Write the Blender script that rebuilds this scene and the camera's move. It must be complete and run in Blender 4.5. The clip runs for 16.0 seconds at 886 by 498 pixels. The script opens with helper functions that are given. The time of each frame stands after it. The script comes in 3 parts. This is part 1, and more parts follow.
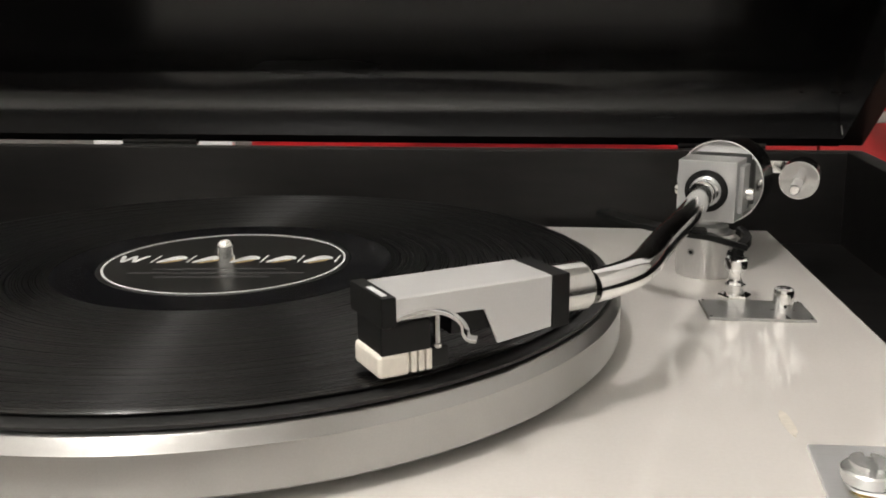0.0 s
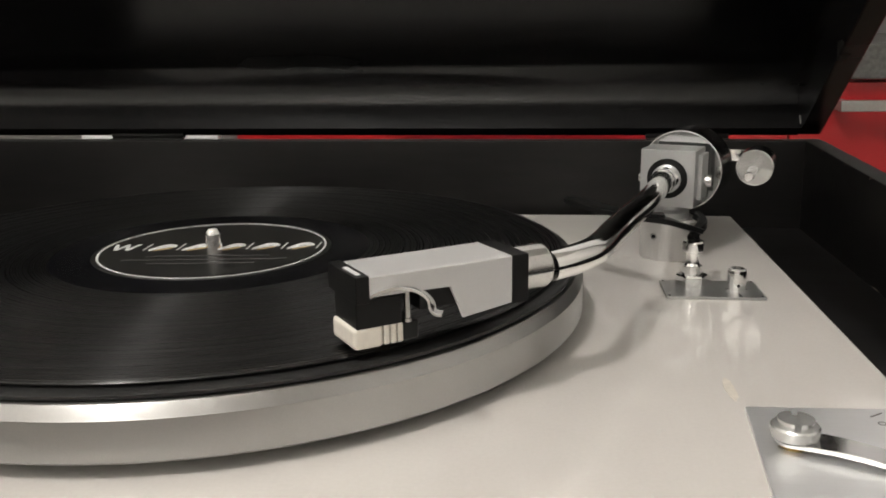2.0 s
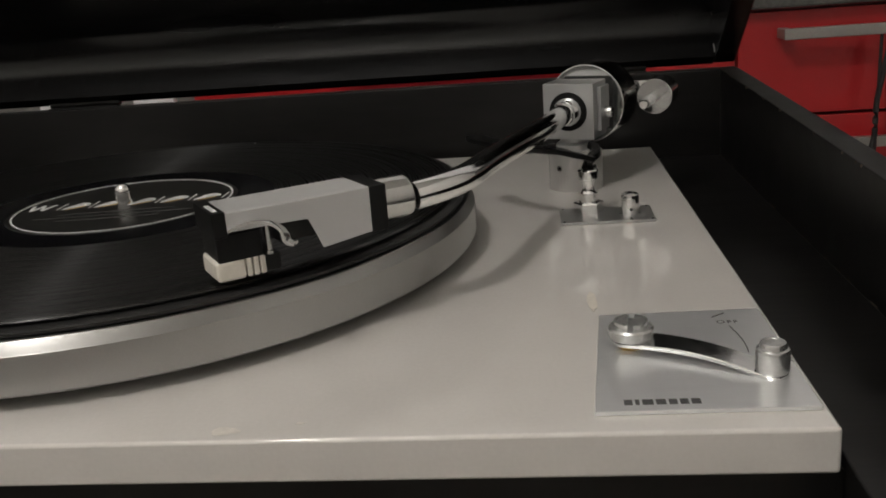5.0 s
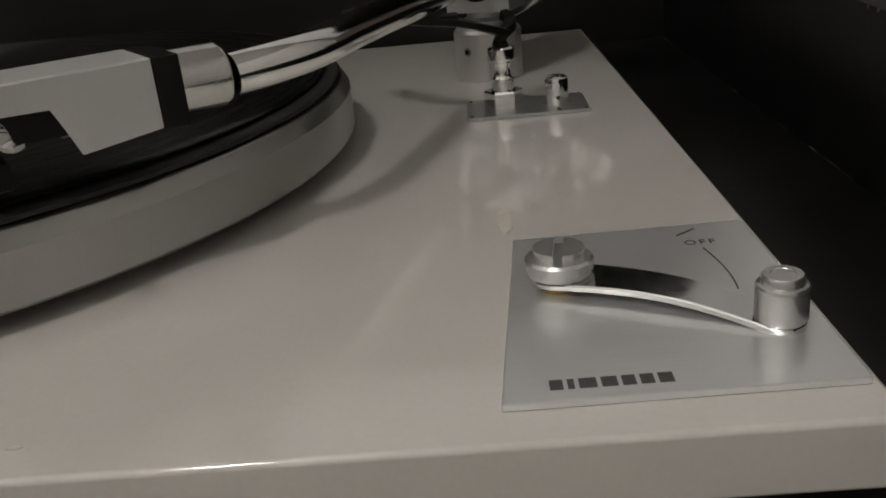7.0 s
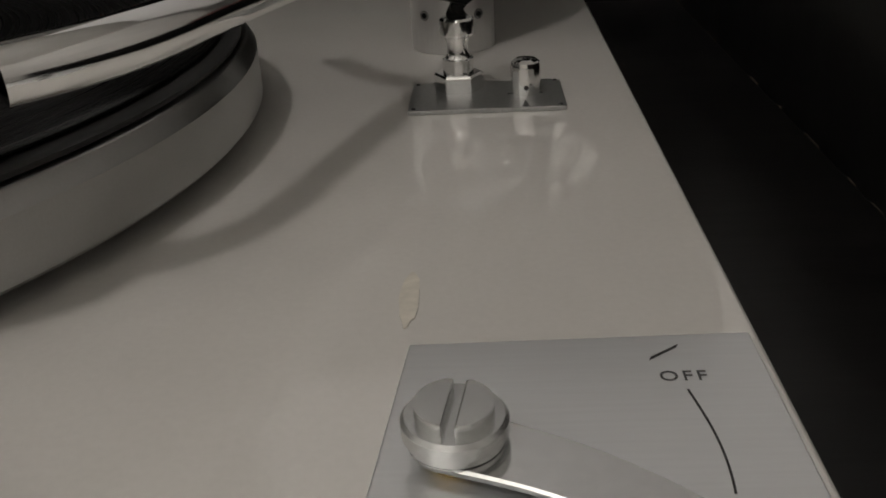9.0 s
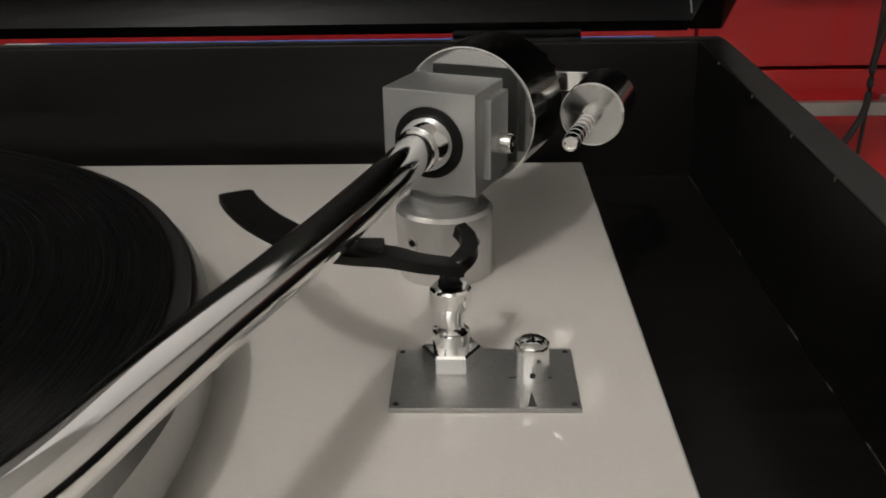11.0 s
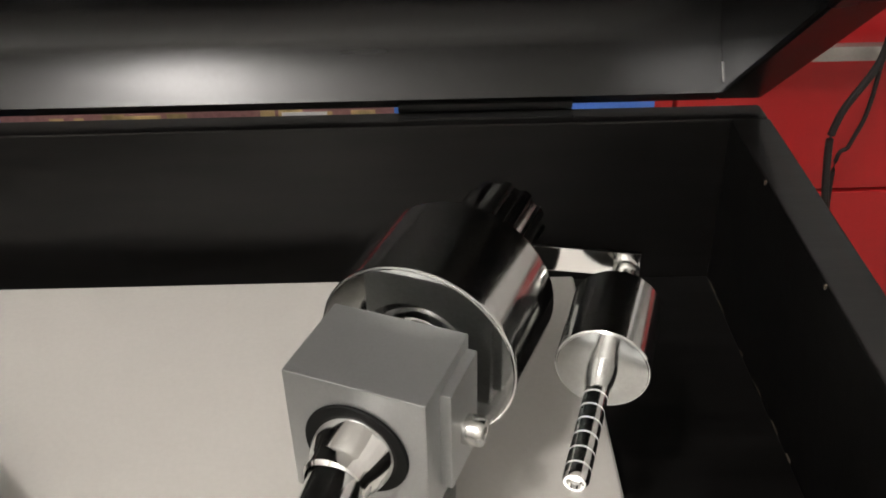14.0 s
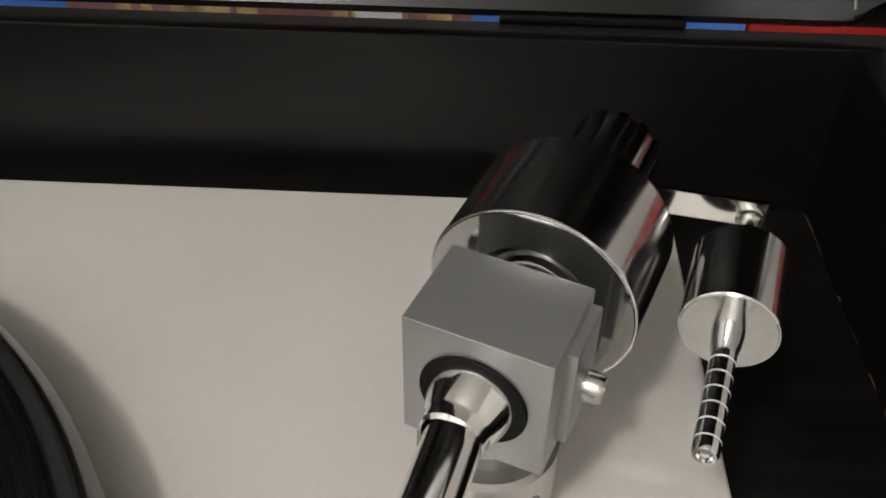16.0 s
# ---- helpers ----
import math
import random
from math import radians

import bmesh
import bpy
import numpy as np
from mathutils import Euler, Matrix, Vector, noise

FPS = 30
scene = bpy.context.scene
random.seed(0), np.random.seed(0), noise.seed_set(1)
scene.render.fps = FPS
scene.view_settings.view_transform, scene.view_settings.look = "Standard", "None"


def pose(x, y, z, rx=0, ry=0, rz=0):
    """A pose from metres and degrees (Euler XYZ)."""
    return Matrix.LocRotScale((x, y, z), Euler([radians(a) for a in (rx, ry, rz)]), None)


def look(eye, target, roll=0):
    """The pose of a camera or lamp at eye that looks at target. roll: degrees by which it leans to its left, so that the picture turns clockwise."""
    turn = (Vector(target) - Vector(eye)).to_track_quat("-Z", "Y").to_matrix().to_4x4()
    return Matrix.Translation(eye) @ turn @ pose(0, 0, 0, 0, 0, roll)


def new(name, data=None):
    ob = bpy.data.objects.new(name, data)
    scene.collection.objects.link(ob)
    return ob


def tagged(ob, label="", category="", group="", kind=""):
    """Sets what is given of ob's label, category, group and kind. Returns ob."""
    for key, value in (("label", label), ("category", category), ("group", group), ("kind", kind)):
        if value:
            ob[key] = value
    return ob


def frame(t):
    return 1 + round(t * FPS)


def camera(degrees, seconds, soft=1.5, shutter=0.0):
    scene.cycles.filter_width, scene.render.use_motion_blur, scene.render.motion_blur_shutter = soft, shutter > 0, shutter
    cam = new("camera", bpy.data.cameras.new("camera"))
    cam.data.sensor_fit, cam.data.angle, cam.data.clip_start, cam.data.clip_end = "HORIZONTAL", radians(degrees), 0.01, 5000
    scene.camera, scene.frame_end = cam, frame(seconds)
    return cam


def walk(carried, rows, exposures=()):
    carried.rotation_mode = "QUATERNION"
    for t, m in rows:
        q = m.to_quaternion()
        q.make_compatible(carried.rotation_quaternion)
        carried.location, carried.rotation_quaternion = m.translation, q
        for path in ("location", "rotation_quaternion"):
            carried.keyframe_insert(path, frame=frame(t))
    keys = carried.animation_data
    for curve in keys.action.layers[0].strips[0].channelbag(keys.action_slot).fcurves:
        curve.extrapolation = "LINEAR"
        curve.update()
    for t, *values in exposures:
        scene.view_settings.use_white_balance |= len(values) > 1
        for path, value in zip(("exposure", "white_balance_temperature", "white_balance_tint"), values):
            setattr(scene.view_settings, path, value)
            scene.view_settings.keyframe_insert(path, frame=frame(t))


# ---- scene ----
cam = camera(52.0, 16.0, soft=1.8)

# seconds, eye, target, roll
PATH = [
    (0, (0.1294, -0.3463, 0.1170), (0.0945, -0.0568, 0.0466), -0.37),
    (0.5, (0.1319, -0.3534, 0.1181), (0.0970, -0.0640, 0.0475), -0.50),
    (1, (0.1342, -0.3570, 0.1180), (0.1010, -0.0679, 0.0452), -0.42),
    (1.5, (0.1353, -0.3623, 0.1180), (0.1024, -0.0734, 0.0442), -0.54),
    (2, (0.1378, -0.3701, 0.1204), (0.1070, -0.0808, 0.0472), -0.76),
    (2.5, (0.1439, -0.3775, 0.1236), (0.1103, -0.0879, 0.0529), -2.40),
    (3, (0.1485, -0.3671, 0.1253), (0.1128, -0.0818, 0.0395), -1.82),
    (3.5, (0.1569, -0.3724, 0.1304), (0.1231, -0.0865, 0.0462), -1.65),
    (4, (0.1636, -0.3807, 0.1297), (0.1258, -0.0960, 0.0429), -1.72),
    (4.5, (0.1812, -0.3926, 0.1230), (0.1426, -0.1076, 0.0377), -3.28),
    (6.8, (0.1924, -0.2998, 0.0824), (0.1790, -0.0203, -0.0257), -6.13),
    (7, (0.1969, -0.2906, 0.0789), (0.1834, -0.0127, -0.0333), -5.68),
    (7.5, (0.2027, -0.2725, 0.0710), (0.1876, 0.0030, -0.0470), -4.78),
    (8, (0.2068, -0.2544, 0.0675), (0.1913, 0.0191, -0.0547), -4.54),
    (8.5, (0.2139, -0.2375, 0.0724), (0.1973, 0.0333, -0.0557), -4.14),
    (9, (0.2170, -0.2157, 0.0769), (0.2006, 0.0526, -0.0564), -3.24),
    (9.5, (0.2153, -0.2065, 0.0865), (0.2053, 0.0655, -0.0398), -0.82),
    (10, (0.2131, -0.2103, 0.1050), (0.2008, 0.0638, -0.0164), -2.51),
    (10.2, (0.2107, -0.1955, 0.1054), (0.2009, 0.0793, -0.0147), -1.01),
    (12.3, (0.2222, -0.1209, 0.1424), (0.2079, 0.1534, 0.0218), -2.16),
    (12.5, (0.2223, -0.1084, 0.1456), (0.2083, 0.1635, 0.0197), -2.61),
    (13, (0.2247, -0.0758, 0.1528), (0.2159, 0.1893, 0.0125), -2.45),
    (13.5, (0.2229, -0.0463, 0.1575), (0.2219, 0.2135, 0.0075), -1.97),
    (14, (0.2182, -0.0278, 0.1604), (0.2182, 0.2226, -0.0048), -1.35),
    (14.5, (0.2140, -0.0167, 0.1616), (0.2113, 0.2247, -0.0166), -0.57),
    (15, (0.2065, -0.0091, 0.1637), (0.2020, 0.2241, -0.0250), 0.67),
    (15.5, (0.2058, -0.0092, 0.1665), (0.1977, 0.2196, -0.0274), 0.71),
    (16, (0.2005, -0.0134, 0.1642), (0.1916, 0.2127, -0.0327), 0.89),
]
walk(cam, [(t, look(e, g, r)) for t, e, g, r in PATH],
     exposures=[(0.0, 0.6), (1.5, 0.42), (2.5, 0.28), (3.5, 0.02), (4.5, -0.3), (7.0, -0.85), (9.0, -1.0), (10.0, -0.65), (12.4, 0.25), (14.5, 0.45), (16.0, 0.15)])

# ---- light: one globe lamp hanging in front of the player; the pale room and an added white block throw it back ----
world = bpy.data.worlds.new("room_air")
scene.world = world
world.use_nodes = True
world.node_tree.nodes["Background"].inputs[0].default_value = (1.0, 0.93, 0.86, 1)
world.node_tree.nodes["Background"].inputs[1].default_value = 0.02


LAMP = (-0.35, -0.86, 1.56)
GLOBE_R = 0.085
GLOBE_POWER = 146.0

# ---- materials ----


def material(name, colour, rough=0.5, metal=0.0, coat=0.0, spec=0.5, grain=0.0, grain_scale=400.0, stain=0.0, stain_scale=9.0,
             bump=0.0, bump_scale=900.0, rough_var=0.0, aniso=0.0, tangent="", streak=(1, 1, 1)):
    m = bpy.data.materials.new(name)
    m.use_nodes = True
    nt = m.node_tree
    b = nt.nodes["Principled BSDF"]
    b.inputs["Base Color"].default_value = (*colour, 1)
    b.inputs["Roughness"].default_value = rough
    b.inputs["Metallic"].default_value = metal
    b.inputs["Specular IOR Level"].default_value = spec
    b.inputs["Coat Weight"].default_value = coat
    b.inputs["Coat Roughness"].default_value = 0.06
    coords = nt.nodes.new("ShaderNodeTexCoord")
    stretch = nt.nodes.new("ShaderNodeMapping")
    stretch.inputs["Scale"].default_value = streak
    nt.links.new(coords.outputs["Object"], stretch.inputs["Vector"])

    def tex(scale, detail=4.0):
        n = nt.nodes.new("ShaderNodeTexNoise")
        n.inputs["Scale"].default_value = scale
        n.inputs["Detail"].default_value = detail
        nt.links.new(stretch.outputs["Vector"], n.inputs["Vector"])
        return n.outputs["Fac"]

    def spread(fac, lo, hi):
        r = nt.nodes.new("ShaderNodeMapRange")
        r.inputs["From Min"].default_value, r.inputs["From Max"].default_value = 0.3, 0.7
        r.inputs["To Min"].default_value, r.inputs["To Max"].default_value = lo, hi
        nt.links.new(fac, r.inputs["Value"])
        return r.outputs["Result"]

    if grain or stain:
        a = spread(tex(grain_scale), 1 - grain, 1 + grain)
        c = spread(tex(stain_scale, 6.0), 1 - stain, 1 + stain * 0.4)
        mul = nt.nodes.new("ShaderNodeMath")
        mul.operation = "MULTIPLY"
        nt.links.new(a, mul.inputs[0])
        nt.links.new(c, mul.inputs[1])
        vm = nt.nodes.new("ShaderNodeVectorMath")
        vm.operation = "SCALE"
        vm.inputs[0].default_value = colour
        nt.links.new(mul.outputs[0], vm.inputs["Scale"])
        nt.links.new(vm.outputs["Vector"], b.inputs["Base Color"])
    if rough_var:
        nt.links.new(spread(tex(stain_scale * 3), max(0.02, rough - rough_var), rough + rough_var), b.inputs["Roughness"])
    if bump:
        bp = nt.nodes.new("ShaderNodeBump")
        bp.inputs["Strength"].default_value = bump
        bp.inputs["Distance"].default_value = 0.0004
        nt.links.new(tex(bump_scale), bp.inputs["Height"])
        nt.links.new(bp.outputs["Normal"], b.inputs["Normal"])
    if aniso:
        b.inputs["Anisotropic"].default_value = aniso
        b.inputs["Anisotropic Rotation"].default_value = 0.25
        tg = nt.nodes.new("ShaderNodeTangent")
        tg.direction_type, tg.axis = "RADIAL", tangent
        nt.links.new(tg.outputs["Tangent"], b.inputs["Tangent"])
    return m


IVORY = material("ivory_laminate", (0.69, 0.668, 0.632), 0.08, coat=0.9, grain=0.02, grain_scale=700, stain=0.06, stain_scale=14, rough_var=0.05, bump=0.03, bump_scale=45)
BLACKWOOD = material("black_stained_wood", (0.0058, 0.0053, 0.0051), 0.36, spec=0.36, grain=0.45, grain_scale=160, stain=0.3, stain_scale=12, rough_var=0.03, bump=0.12, bump_scale=300, streak=(0.15, 1, 1))
LIDBLACK = material("black_lid_lacquer", (0.0040, 0.0038, 0.0039), 0.23, spec=0.39, grain=0.3, grain_scale=200, stain=0.3, stain_scale=10, rough_var=0.06, bump=0.10, bump_scale=220, streak=(0.2, 1, 1))
RAWEDGE = material("worn_wood_edge", (0.10, 0.08, 0.06), 0.7, grain=0.4, grain_scale=500, stain=0.5, stain_scale=80)
VINYL = material("vinyl", (0.0045, 0.0045, 0.0045), 0.43, spec=0.38, aniso=0.98, tangent="Z")
VINYLFLAT = material("vinyl_dead_wax", (0.006, 0.006, 0.007), 0.12, spec=0.5)


def ring_bands(m):
    """Fine rings of lighter and darker grooves round the disc's middle."""
    nt = m.node_tree
    b = nt.nodes["Principled BSDF"]
    coords = nt.nodes.new("ShaderNodeTexCoord")
    flat = nt.nodes.new("ShaderNodeVectorMath")
    flat.operation = "MULTIPLY"
    flat.inputs[1].default_value = (1, 1, 0)
    nt.links.new(coords.outputs["Object"], flat.inputs[0])
    dist = nt.nodes.new("ShaderNodeVectorMath")
    dist.operation = "LENGTH"
    nt.links.new(flat.outputs["Vector"], dist.inputs[0])
    for scale, socket, lo, hi in ((420.0, "Specular IOR Level", 0.48, 0.72), (1100.0, "Roughness", 0.24, 0.34)):
        n = nt.nodes.new("ShaderNodeTexNoise")
        n.noise_dimensions = "1D"
        n.inputs["Scale"].default_value = scale
        n.inputs["Detail"].default_value = 3.0
        nt.links.new(dist.outputs["Value"], n.inputs["W"])
        k = nt.nodes.new("ShaderNodeMapRange")
        k.inputs["From Min"].default_value, k.inputs["From Max"].default_value = 0.32, 0.72
        k.inputs["To Min"].default_value, k.inputs["To Max"].default_value = lo, hi
        nt.links.new(n.outputs["Fac"], k.inputs["Value"])
        nt.links.new(k.outputs["Result"], b.inputs[socket])


ring_bands(VINYL)
LABEL = material("label_paper", (0.014, 0.014, 0.013), 0.35, grain=0.2, grain_scale=900)
SILVERINK = material("silver_ink", (0.80, 0.81, 0.80), 0.30, metal=0.15)
GOLDINK = material("gold_ink", (0.60, 0.44, 0.20), 0.4, metal=0.4)
GREYINK = material("grey_ink", (0.045, 0.045, 0.045), 0.6)
RUBBER = material("black_rubber", (0.012, 0.012, 0.012), 0.55, grain=0.2)
DEEPBLACK = material("deep_black_rubber", (0.004, 0.004, 0.004), 0.6, spec=0.2, grain=0.2)
BRUSHED = material("turned_aluminium", (0.45, 0.45, 0.44), 0.28, metal=1.0, grain=0.025, grain_scale=1800, stain=0.05, stain_scale=30, aniso=0.7, tangent="Z")
SATIN = material("satin_aluminium", (0.50, 0.505, 0.50), 0.38, metal=1.0, grain=0.07, grain_scale=900, stain=0.05, stain_scale=40, bump=0.05, bump_scale=2500)
SATINDARK = material("bead_blasted_alloy", (0.50, 0.51, 0.51), 0.38, metal=0.80, grain=0.03, grain_scale=1500, bump=0.025, bump_scale=3000)
PLATE = material("brushed_plate", (0.92, 0.93, 0.935), 0.29, metal=0.78, grain=0.02, grain_scale=1400, stain=0.03, stain_scale=40, streak=(0.04, 1, 1))
SOFTCHROME = material("worn_chrome", (0.78, 0.785, 0.78), 0.14, metal=1.0, rough_var=0.04, stain_scale=90, grain=0.03, grain_scale=600)
CHROME = material("chrome", (0.88, 0.88, 0.87), 0.09, metal=1.0, rough_var=0.03, stain_scale=60)
FACED = material("faced_steel", (0.50, 0.505, 0.50), 0.09, metal=1.0, grain=0.05, grain_scale=1200)
STEEL = material("turned_steel", (0.62, 0.62, 0.60), 0.2, metal=1.0, grain=0.05, grain_scale=1200)
LEVERSTEEL = material("dulled_steel", (0.66, 0.665, 0.655), 0.27, metal=0.85, grain=0.06, grain_scale=900, stain=0.05, stain_scale=150)
PILLARMETAL = material("bright_turned_aluminium", (0.66, 0.65, 0.64), 0.33, metal=0.85, grain=0.03, grain_scale=1500, stain=0.04, stain_scale=60, streak=(1, 1, 0.1))
BRASS = material("tarnished_brass", (0.35, 0.24, 0.08), 0.35, metal=1.0, grain=0.2)
SHELLWHITE = material("silver_white_paint", (0.55, 0.55, 0.545), 0.36, metal=0.25, grain=0.03, grain_scale=2500, bump=0.04, bump_scale=3000)
BLACKPLASTIC = material("black_plastic", (0.006, 0.006, 0.006), 0.34, spec=0.25, grain=0.15, bump=0.03, bump_scale=1500)
CREAM = material("cream_plastic", (0.74, 0.70, 0.62), 0.35, grain=0.03, stain=0.05, stain_scale=200)
INKSOFT = material("worn_print", (0.07, 0.07, 0.07), 0.5, grain=0.3, grain_scale=1500)
INK = material("black_print", (0.02, 0.02, 0.02), 0.5)
RED = material("red_lacquer", (0.42, 0.016, 0.019), 0.3, coat=0.2, grain=0.03, stain=0.12, stain_scale=6)
GREYMETAL = material("grey_handle_metal", (0.38, 0.37, 0.35), 0.4, metal=0.7, grain=0.06)
COUNTER = material("grey_worktop", (0.085, 0.085, 0.08), 0.45, grain=0.3, grain_scale=250, stain=0.2)
PAPERWHITE = material("white_paper", (0.75, 0.75, 0.76), 0.6, grain=0.03)
BLUE = material("blue_print", (0.09, 0.22, 0.72), 0.4, grain=0.06)
PRINTBROWN = material("brown_gold_print", (0.55, 0.40, 0.20), 0.45, grain=0.5, grain_scale=70, stain=0.5, stain_scale=35)
PRINTPLUM = material("plum_print", (0.30, 0.15, 0.15), 0.45, grain=0.2, stain=0.3, stain_scale=30)
WALLPAINT = material("wall_paint", (0.80, 0.79, 0.77), 0.85, grain=0.04, grain_scale=90, stain=0.1, stain_scale=2)
# Wall out of view, coloured dark so the white block's reflection stands out.
DARKBACK = material("dark_unseen_wall", (0.17, 0.165, 0.16), 0.8, grain=0.04, grain_scale=90, stain=0.1, stain_scale=2)
CEILPAINT = material("ceiling_paint", (0.80, 0.79, 0.76), 0.9, grain=0.03, stain=0.06, stain_scale=2)
FLOORMAT = material("pale_floor", (0.38, 0.34, 0.28), 0.5, grain=0.2, stain=0.2, stain_scale=3)
STAIN = material("yellowed_spot", (0.675, 0.637, 0.560), 0.12, grain=0.1)
GLOW = bpy.data.materials.new("lit_opal_glass")
GLOW.use_nodes = True
GLOW.node_tree.nodes["Principled BSDF"].inputs["Base Color"].default_value = (0.9, 0.88, 0.85, 1)
GLOW.node_tree.nodes["Principled BSDF"].inputs["Emission Color"].default_value = (1.0, 0.955, 0.91, 1)
GLOW.node_tree.nodes["Principled BSDF"].inputs["Emission Strength"].default_value = GLOBE_POWER
DIRT = material("grey_scuff", (0.58, 0.55, 0.50), 0.4, grain=0.1)

# ---- shape helpers ----


def finish(name, bm, mat, smooth=False):
    bmesh.ops.recalc_face_normals(bm, faces=bm.faces)
    me = bpy.data.meshes.new(name)
    if smooth:
        for f in bm.faces:
            f.smooth = True
        for e in bm.edges:
            if len(e.link_faces) == 2 and e.calc_face_angle(0) > 0.6:
                e.smooth = False
    bm.to_mesh(me)
    bm.free()
    me.materials.append(mat)
    return me


def part(name, bm, mat, parent=None, label="", smooth=False):
    ob = new(name, finish(name, bm, mat, smooth))
    if parent is not None:
        ob.parent = parent
    if smooth:
        ob.modifiers.new("even_shading", "WEIGHTED_NORMAL").keep_sharp = True
    return tagged(ob, label)


def thing(name, place, label, category, group="", kind=""):
    ob = new(name)
    ob.empty_display_size = 0.01
    ob.matrix_world = place if isinstance(place, Matrix) else Matrix.Translation(place)
    return tagged(ob, label, category, group, kind)


def block(lo, hi, bevel=0.0, segs=2, bm=None, m=None):
    own = bmesh.new()
    bmesh.ops.create_cube(own, size=1)
    for v in own.verts:
        v.co = Vector([lo[k] + (v.co[k] + 0.5) * (hi[k] - lo[k]) for k in range(3)])
    if bevel:
        bmesh.ops.bevel(own, geom=own.edges[:], offset=bevel, segments=segs, affect="EDGES", profile=0.5)
    if m is not None:
        own.transform(m)
    return join(bm, own)


def join(bm, own):
    if bm is None:
        return own
    me = bpy.data.meshes.new("tmp")
    own.to_mesh(me)
    own.free()
    bm.from_mesh(me)
    bpy.data.meshes.remove(me)
    return bm


def lathe(profile, n=48, bm=None, m=None, flutes=0, depth=0.0):
    """A turned body from (radius, height) pairs; flutes cut its radius in and out."""
    own = bmesh.new()
    rings = []
    for r, z in profile:
        if r < 1e-6:
            rings.append([own.verts.new((0, 0, z))])
            continue
        ring = []
        for i in range(n):
            a = 2 * math.pi * i / n
            rr = r - (depth if flutes and (i * flutes * 2 // n) % 2 else 0)
            ring.append(own.verts.new((rr * math.cos(a), rr * math.sin(a), z)))
        rings.append(ring)
    for a, b in zip(rings, rings[1:]):
        for i in range(n):
            j = (i + 1) % n
            if len(a) == 1 and len(b) == 1:
                break
            if len(a) == 1:
                own.faces.new((a[0], b[i], b[j]))
            elif len(b) == 1:
                own.faces.new((a[i], a[j], b[0]))
            else:
                own.faces.new((a[i], a[j], b[j], b[i]))
    if m is not None:
        own.transform(m)
    return join(bm, own)


def prism(outline, z0, z1, bevel=0.0, bm=None, m=None):
    own = bmesh.new()
    lo = [own.verts.new((x, y, z0)) for x, y in outline]
    hi = [own.verts.new((x, y, z1)) for x, y in outline]
    n = len(outline)
    own.faces.new(lo[::-1])
    own.faces.new(hi)
    for i in range(n):
        own.faces.new((lo[i], lo[(i + 1) % n], hi[(i + 1) % n], hi[i]))
    if bevel:
        bmesh.ops.bevel(own, geom=own.edges[:], offset=bevel, segments=2, affect="EDGES", profile=0.5)
    if m is not None:
        own.transform(m)
    return join(bm, own)


def smooth_path(points, steps=8):
    pts = [Vector(p) for p in points]
    out = []
    for i in range(len(pts) - 1):
        p0, p1, p2, p3 = pts[max(i - 1, 0)], pts[i], pts[i + 1], pts[min(i + 2, len(pts) - 1)]
        for k in range(steps):
            t = k / steps
            out.append(0.5 * ((2 * p1) + (p2 - p0) * t + (2 * p0 - 5 * p1 + 4 * p2 - p3) * t * t + (3 * p1 - p0 - 3 * p2 + p3) * t ** 3))
    return out + [pts[-1]]


def sweep(path, half_w, half_h, n=20, square=False, bm=None, scale=None):
    """A bar or tube along a path; half_w sideways, half_h upwards."""
    own = bmesh.new()
    rings = []
    for i, p in enumerate(path):
        d = (path[min(i + 1, len(path) - 1)] - path[max(i - 1, 0)]).normalized()
        side = d.cross(Vector((0, 0, 1)))
        side = side.normalized() if side.length > 1e-6 else Vector((1, 0, 0))
        up = side.cross(d)
        k = scale(i / (len(path) - 1)) if scale else 1.0
        if square:
            c = 0.75
            shape = [(1, c), (c, 1), (-c, 1), (-1, c), (-1, -c), (-c, -1), (c, -1), (1, -c)]
        else:
            shape = [(math.cos(2 * math.pi * j / n), math.sin(2 * math.pi * j / n)) for j in range(n)]
        rings.append([own.verts.new(p + side * (u * half_w * k) + up * (v * half_h)) for u, v in shape])
    for a, b in zip(rings, rings[1:]):
        for i in range(len(a)):
            own.faces.new((a[i], a[(i + 1) % len(a)], b[(i + 1) % len(a)], b[i]))
    own.faces.new(rings[0][::-1])
    own.faces.new(rings[-1])
    return join(bm, own)


AHEAD = pose(0, 0, 0, -90, 0, 0)      # turns a lathe's z into +y


def along(x, y, z):
    return Matrix.Translation((x, y, z)) @ AHEAD


# ---- the room that closes the place ----


def room():
    x0, x1, y0, y1, z0, z1 = -1.5, 1.7, -1.7, 1.2, -0.95, 1.88
    t = 0.12
    walls = (("floor", (x0, y0, z0 - t), (x1, y1, z0), FLOORMAT, "pale wooden floor of the room", "floor"),
             ("ceiling", (x0, y0, z1), (x1, y1, z1 + t), CEILPAINT, "pale matt painted ceiling", "ceiling"),
             ("wall_north", (x0 - t, y1, z0), (x1 + t, y1 + t, z1), DARKBACK, "unseen wall, kept dark for reflection contrast", "wall"),
             ("wall_south", (x0 - t, y0 - t, z0), (x1 + t, y0, z1), WALLPAINT, "plain pale painted wall", "wall"),
             ("wall_west", (x0 - t, y0, z0), (x0, y1, z1), WALLPAINT, "plain pale painted wall", "wall"),
             ("wall_east", (x1, y0, z0), (x1 + t, y1, z1), WALLPAINT, "plain pale painted wall", "wall"))
    for name, lo, hi, mat, label, cat in walls:
        tagged(part(name, block(lo, hi), mat), label, cat, kind="structure")


room()

